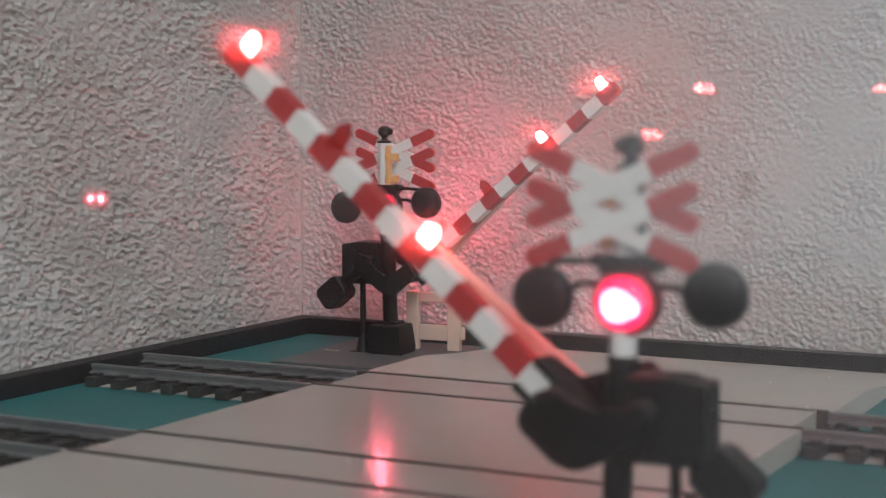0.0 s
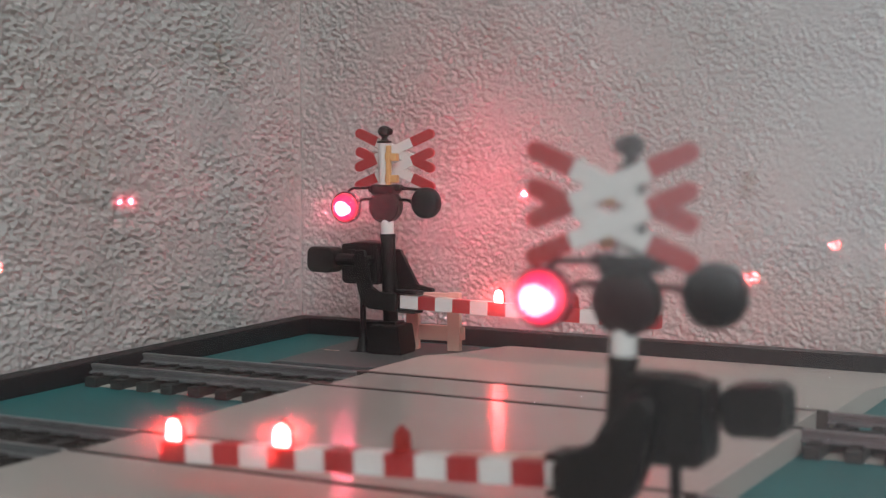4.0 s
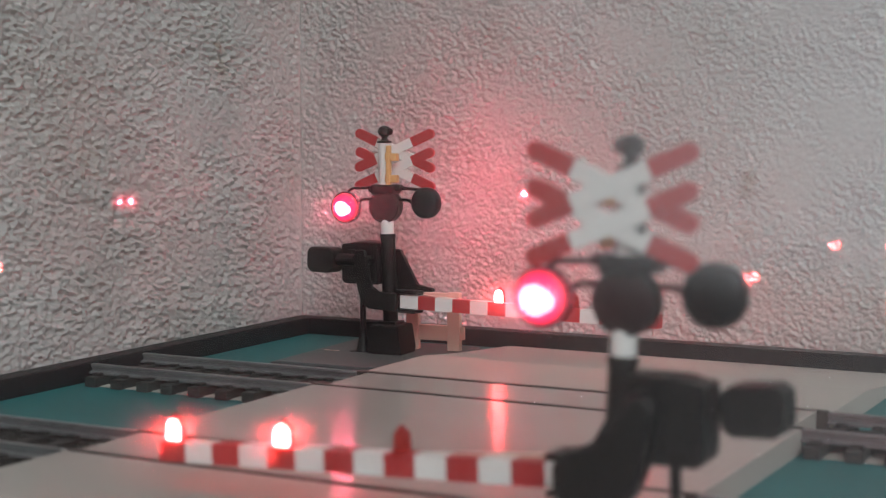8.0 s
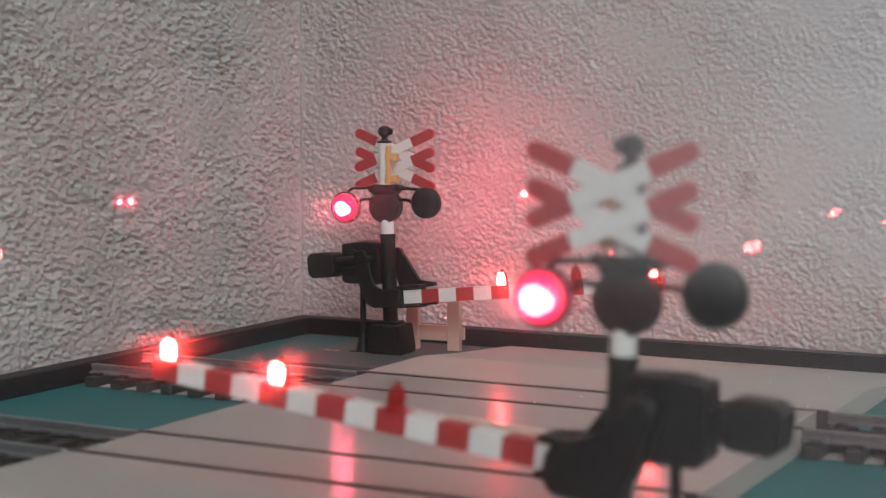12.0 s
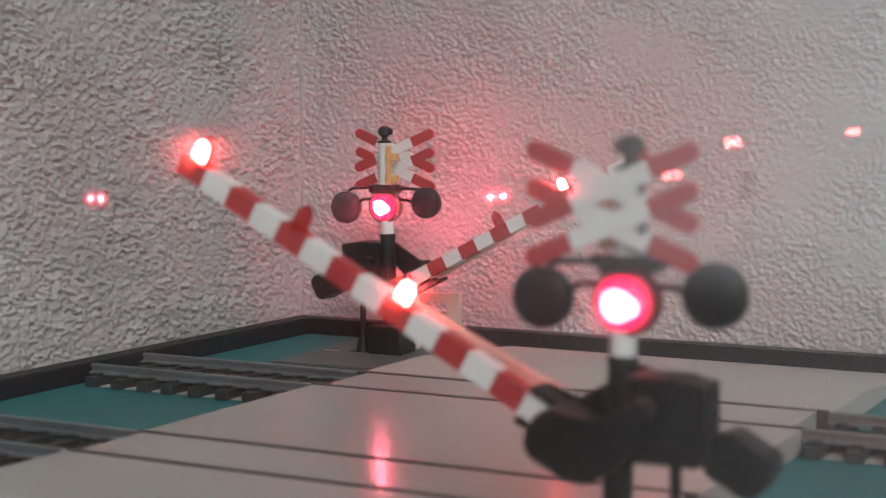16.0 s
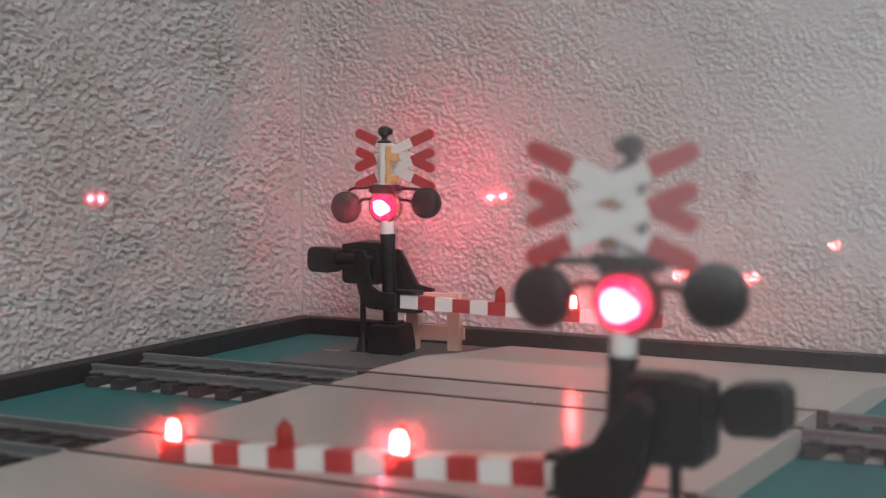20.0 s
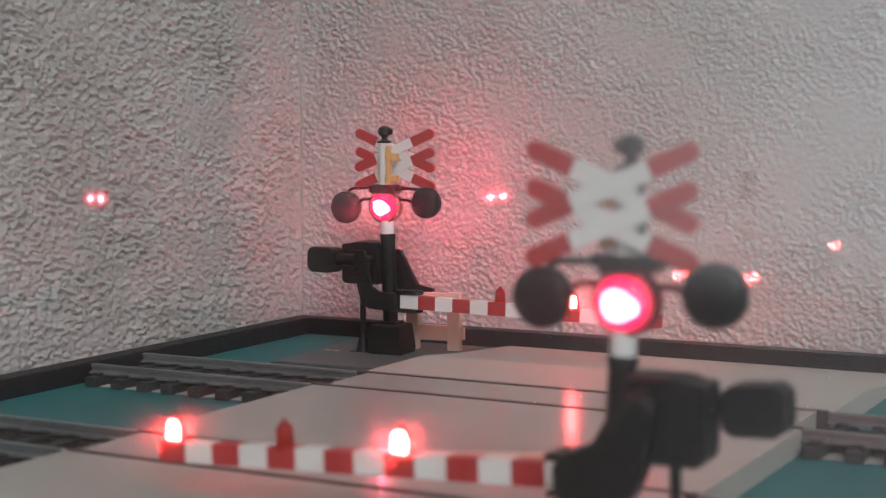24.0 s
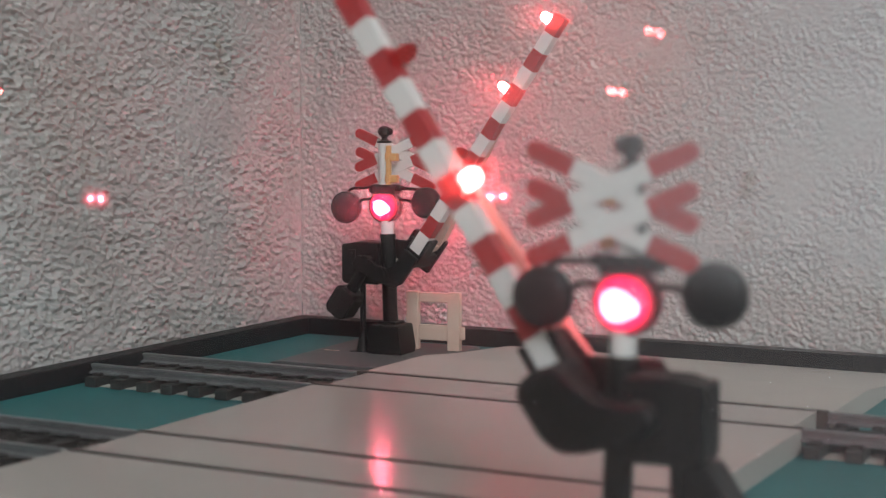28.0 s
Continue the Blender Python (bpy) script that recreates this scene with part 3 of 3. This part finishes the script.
    for x in (15.95, 25.3, 34.65):
        base = 7.5 + 0.74 - pz
        bm = bmesh.new()
        lathe(bm, [(0.72, base - 0.1), (0.72, base + 0.12), (0.60, base + 0.2), (0.60, base + 1.0), (0.54, base + 1.3), (0.42, base + 1.52), (0.2, base + 1.6), (0.18, base + 1.84), (0.0, base + 1.9)], 20, 0, Matrix.Translation((x - px, BOOM_Y, 0)))
        part("lamp_cap", bm, CAP, arm, "red translucent lamp cap", smooth=True)
        bm = bmesh.new()
        prism(bm, [(-0.52, 0.0), (0.52, 0.0), (0.52, 0.95), (0.38, 1.28), (0.2, 1.42), (-0.2, 1.42), (-0.38, 1.28), (-0.52, 0.95)], -0.36, 0.36, 0, 1)
        for face in bm.faces:
            face.normal_update()
            if abs(face.normal.y) > 0.9:
                face.material_index = 0
        cores.append((part("lamp_core", bm, [BOOM_GLOW, CORE_SIDE], arm, "glowing lamp core", mmpose(x - px, BOOM_Y, base + 0.06)), x - px, base + 0.06))
    return arm, cores


def crossing_gate(m, label, brace_side, heights, bulbs):
    gate = new("crossing_gate")
    tagged(gate, label, "level crossing gate", "crossing gates")
    gate.matrix_basis = m
    # plate on the board
    bm = bmesh.new()
    prism(bm, [(-10.6, 0.0), (8.3, 0.0), (7.9, 0.55), (7.6, 0.8), (-9.4, 0.8), (-10.1, 0.6)], -11.6, 9.2, 0.1)
    part("base_plate", bm, PLATE, gate, "thin dark grey base plate")
    bm = bmesh.new()
    box(bm, -8.4, -6.3, -1.7, -1.35, 0.8, 0.86, 0.02)
    part("contact_strip", bm, CREAM, gate, "small pale strip on the plate")
    bm = bmesh.new()
    prism(bm, [(-2.3, 0.8), (2.45, 0.8), (2.35, 1.4), (2.05, 3.2), (2.0, 4.3), (-1.9, 4.3), (-1.95, 3.2), (-2.2, 1.4)], -2.1, 2.1, 0.18)
    box(bm, -1.2, 1.25, -1.2, 1.2, 4.3, 4.7, 0.1)
    part("foot_block", bm, DARK, gate, "black foot block")
    # pole, leaning slightly towards the motor box
    def at(z):
        return (-0.035 * (z - 4), 0, z)
    bm = bmesh.new()
    tube(bm, at(4.4), at(15.25), 0.92, 0.88, 24)
    tube(bm, at(14.8), at(15.3), 0.98, 0.92, 24)
    part("lower_pole", bm, DARK, gate, smooth=True)
    bm = bmesh.new()
    tube(bm, at(15.3), at(26.3), 0.8, 0.78, 24)
    part("upper_pole", bm, WHITE, gate, "white upper pole", smooth=True)
    bm = bmesh.new()
    for z in (22.0, 24.6):
        box(bm, -0.3, 1.3, -0.95, -0.2, z - 0.45, z + 0.45, 0.1)
    box(bm, -0.1, 0.45, -1.1, -0.5, 20.6, 26.0, 0.1)
    part("sign_bracket", bm, AMBER_LEAK, gate, "sign bracket with leaked amber light painted in")
    for z in (22.95, 25.25):
        bm = bmesh.new()
        box(bm, -2.25, -1.75, 1.3, 1.6, z - 0.3, z + 0.3, 0.1)
        part("sign_clamp", bm, RAIL, gate, "grey clamp on the sign boards")
    # warning bell on top
    bm = bmesh.new()
    t = Matrix.Translation(at(26.3))
    lathe(bm, [(0.0, 0.0), (0.9, 0.0), (0.92, 0.18), (0.5, 0.3), (0.34, 0.55), (0.42, 0.8), (0.72, 1.0), (0.82, 1.4), (0.7, 1.8), (0.36, 2.02), (0.0, 2.08)], 24, 0, t)
    tube(bm, Vector(at(27.7)) + Vector((0.3, -0.1, 0)), Vector(at(27.65)) + Vector((1.0, -0.25, 0)), 0.28, 0.42, 16)
    part("bell", bm, DARK, gate, "small black warning bell", smooth=True)
    crossbuck(gate, 25.35, 0.85)
    crossbuck(gate, 23.1, 0.9)
    # bracket and wire arms of the lamp heads
    bm = bmesh.new()
    c = (at(20.6)[0] - 0.05, 0, 20.6)
    box(bm, c[0] - 1.5, c[0] + 1.5, -1.25, 1.25, 20.1, 21.3, 0.25)
    box(bm, c[0] + 1.2, c[0] + 2.2, -0.5, 0.5, 20.5, 21.3, 0.15)
    box(bm, c[0] - 2.2, c[0] - 1.2, -0.5, 0.5, 20.3, 21.1, 0.15)
    part("lamp_bracket", bm, DARK, gate, "black lamp bracket")
    for side in (-1, 1):
        hx = c[0] + side * 5.3
        bm = bmesh.new()
        for pts in ([(c[0] + side * 2.0, 20.85), (hx - side * 0.9, 20.75), (hx - side * 0.3, 20.5), (hx - side * 0.1, 19.8)], [(c[0] + side * 1.4, 19.45), (hx - side * 2.2, 19.45), (hx - side * 1.6, 19.0)]):
            for a, b in zip(pts, pts[1:]):
                tube(bm, (a[0], 0, a[1]), (b[0], 0, b[1]), 0.19, None, 10)
        part("wire_arm", bm, DARK, gate, smooth=True)
    lenses = [lamp_head(gate, c[0] - 5.3, heights[0], (-1,), 1.95, -brace_side, bulbs), lamp_head(gate, c[0], heights[1], (-1, 1), 2.02, -brace_side, bulbs), lamp_head(gate, c[0] + 5.3, heights[2], (1,), 1.88, -brace_side, bulbs)]
    # motor box
    bm = bmesh.new()
    prism(bm, [(-5.9, 9.6), (-5.5, 9.2), (-0.9, 9.2), (-0.9, 14.3), (-3.6, 14.35), (-4.0, 14.15), (-5.9, 14.0)], -1.65, 1.65, 0.15)
    box(bm, -5.0, -3.9, -1.75, 1.75, 10.2, 13.4, 0.12)
    part("motor_box", bm, DARK, gate, "black motor box on the pole")
    for sx, sz in ((-4.45, 11.6), (-4.45, 12.9)):
        bm = bmesh.new()
        for sy in (-1, 1):
            tube(bm, (sx, sy * 1.7, sz), (sx, sy * 1.86, sz), 0.17, 0.14, 12)
        part("screw", bm, HEAD, gate, "tiny black screw", smooth=True)
    bm = bmesh.new()
    lathe(bm, [(0.0, 0.83), (0.42, 0.83), (0.55, 0.86), (0.62, 0.8)], 18, 0, Matrix.Translation((-4.6, -0.9, 0)))
    part("wire_hole", bm, HEAD, gate, "dark wire hole in the plate", smooth=True)
    bm = bmesh.new()
    tube(bm, (-3.6, -0.4, 0.8), (-3.6, -0.4, 9.3), 0.36, None, 14)
    tube(bm, (-3.6, -0.4, 0.8), (-3.6, -0.4, 2.0), 0.85, 0.62, 14)
    tube(bm, (-3.6, -0.4, 2.0), (-3.6, -0.4, 2.9), 0.62, 0.4, 14)
    part("drive_rod", bm, DARK, gate, smooth=True)
    arm, cores = swing_arm(gate, brace_side)
    return gate, arm, cores, lenses


REAR = crossing_gate(mmpose(-96.25, 168.07, 0, 0, 0, 3.0), "black model crossing gate with striped boom beside the white fence", 1, (18.4, 18.65, 19.15), (SIGNAL_GLOW, WEAK_GLOW))
FRONT = crossing_gate(mmpose(-35.05, 88.22, 0, 0, 0, 181.0), "black model crossing gate with striped boom beside the road and grass", -1, (19.1, 18.5, 18.55), (NEAR_GLOW, STRONG_GLOW))


# ---- small fence beside the rear gate ----
def fence(m):
    f = new("fence")
    tagged(f, "small cream plastic fence beside the rear gate", "fence")
    f.matrix_basis = m
    for x in (-2.85, 2.6):
        bm = bmesh.new()
        box(bm, x - 0.8, x + 0.8, -0.5, 0.5, 0.0, 7.2, 0.12)
        part("post", bm, CREAM, f)
    for x0, x1, z0, z1 in ((-2.05, 1.8, 5.9, 7.1), (-2.05, 1.8, 1.2, 3.1)):
        bm = bmesh.new()
        box(bm, x0, x1, -0.28, 0.28, z0, z1, 0.1)
        part("fence_rail", bm, CREAM, f)
    bm = bmesh.new()
    box(bm, 3.4, 3.95, -0.28, 0.28, 1.4, 3.0, 0.1)
    part("fence_rail", bm, CREAM, f)


fence(mmpose(-92.6, 172.6, 0.8, 0, 0, 6.5))


# ---- flock along the road's far edge ----
def flock():
    rng = np.random.default_rng(3)
    verts, faces, mats = [], [], []
    for k in range(6000):
        along = rng.uniform(76, 96)
        x = ROAD_X[1] + 0.3 + abs(rng.normal(0, 1.1))
        if any(a - 2.5 < along < b + 2.5 for a, b in (RAILS[:2], RAILS[2:])):
            continue
        z = rng.uniform(0, 2.2) * math.exp(-((x - ROAD_X[1]) / 2.2) ** 2)
        s = rng.uniform(0.12, 0.3)
        base = len(verts)
        d = rng.normal(0, 1, (4, 3))
        d /= np.linalg.norm(d, axis=1)[:, None]
        for q in d:
            verts.append(((x + q[0] * s) * MM, (along + q[1] * s) * MM, max(0.0, z + q[2] * s) * MM))
        faces += [(base, base + 1, base + 2), (base, base + 2, base + 3), (base, base + 3, base + 1), (base + 1, base + 3, base + 2)]
        mats += [1 if rng.random() < 0.12 + 0.22 * (x - ROAD_X[1]) else 0] * 4
    me = bpy.data.meshes.new("grass")
    me.from_pydata(verts, [], faces)
    me.materials.append(GRASS)
    me.materials.append(EARTH)
    me.polygons.foreach_set("material_index", mats)
    tagged(new("grass", me), "green and brown flock along the road edge", "grass", kind="stuff")


flock()


# ---- what moves: booms and flashing lamps ----
# the rise of the front and of the rear boom in degrees: down at the start, up and down again, up at the end
RISE = [(0, 41.9, 39.9), (0.5, 34.1, 32.4), (1, 26.2, 24.9), (1.5, 17.8, 16.4), (2, 9.3, 8), (2.3, 3.5, 3.4), (2.5, -0, 0.8), (2.65, -1.5, -0.1),
        (2.85, -2.9, -0.7), (3.2, -3, -0.8), (11.3, -3, -0.7), (11.42, -2.5, -0.7), (11.6, -0.8, 0.4), (11.8, 2.4, 2.8), (12, 6, 5.7), (12.5, 15.1, 14.6),
        (13.2, 27.1, 26.4), (13.9, 38.1, 37.2), (14.5, 46.4, 45.3), (14.68, 47.6, 46.5), (14.8, 46.8, 45.7), (15, 44.1, 42.9), (15.5, 36.3, 35.1), (16, 28.6, 27.4),
        (16.5, 20.4, 19.3), (17, 11.7, 10.9), (17.5, 2.4, 3), (17.7, -0.6, 0.5), (17.9, -2.6, -0.8), (18.1, -3, -0.7), (24.1, -3, -0.7), (24.22, -2.7, -0.7),
        (24.5, -0.2, 0.8), (25, 9.5, 9), (25.5, 18.1, 17.2), (26, 26.3, 24.9), (26.5, 34.1, 32.6), (27, 41.8, 40.2), (27.4, 47.4, 45.9), (28, 56.9, 55.7)]
PERIOD, FIRST = 0.7774, 0.04    # the side lamps come on at FIRST + n * PERIOD, for half a period


def motions():
    for gate, column, ((px, pz), lean, bent) in ((FRONT, 1, ARM_FRONT), (REAR, 2, ARM_REAR)):
        walk(gate[1], [(row[0], pose(px * MM, 0, pz * MM, lean, 0, bent) @ pose(0, 0, 0, 0, -row[column], 0)) for row in RISE])
    # one switching time after the other: True when the side lamps come on
    switches = []
    n = 0
    while FIRST + n * PERIOD < SECONDS:
        switches.append((FIRST + n * PERIOD, True))
        switches.append((FIRST + n * PERIOD + PERIOD / 2 - 0.02, False))
        n += 1
    switches = [s for s in switches if s[0] < SECONDS - 0.2]

    def lens_rows(depth, with_side):
        angle = {True: 0.0, False: 180.0}
        lit = not with_side
        rows = [(0.0, mmpose(0, depth, 0, 0, 0, angle[lit]))]
        for t, side_on in switches:
            lit2 = side_on == with_side
            if lit2 == lit:
                continue
            f0 = frame(t) - 2
            # no lens is left half turned on a whole second
            beat = round((f0 + 1.5) / FPS) * FPS
            if f0 < beat < f0 + 3:
                f0 = beat - 3 if t * FPS <= beat else beat
            for k in range(4):
                tt = (f0 + k) / FPS
                share = k / 3
                rows.append((max(tt, 0.001 + k / FPS), mmpose(0, depth, 0, 0, 0, angle[lit] + (angle[lit2] - angle[lit]) * share)))
            lit = lit2
        rows.append((SECONDS, mmpose(0, depth, 0, 0, 0, angle[lit])))
        return rows

    def core_rows(x, z, with_side):
        lit = not with_side
        level = {True: z, False: z - 1.52}
        rows = [(0.0, mmpose(x, BOOM_Y, level[lit]))]
        for t, side_on in switches:
            lit2 = side_on == with_side
            if lit2 == lit:
                continue
            f0 = frame(t) - 1
            rows.append(((f0 - 1) / FPS, mmpose(x, BOOM_Y, level[lit])))
            rows.append(((f0 + 1) / FPS, mmpose(x, BOOM_Y, level[lit2])))
            lit = lit2
        rows.append((SECONDS, mmpose(x, BOOM_Y, level[lit])))
        return rows

    for which, (gate, arm, cores, lenses) in (("rear", REAR), ("front", FRONT)):
        for group, with_side in zip(lenses, (True, False, True)):
            for lens, depth in group:
                walk(lens, lens_rows(depth, with_side))
        side_first = which == "rear"
        for (core, x, z), with_side in zip(cores[:2], (side_first, not side_first)):
            walk(core, core_rows(x, z, with_side))


motions()
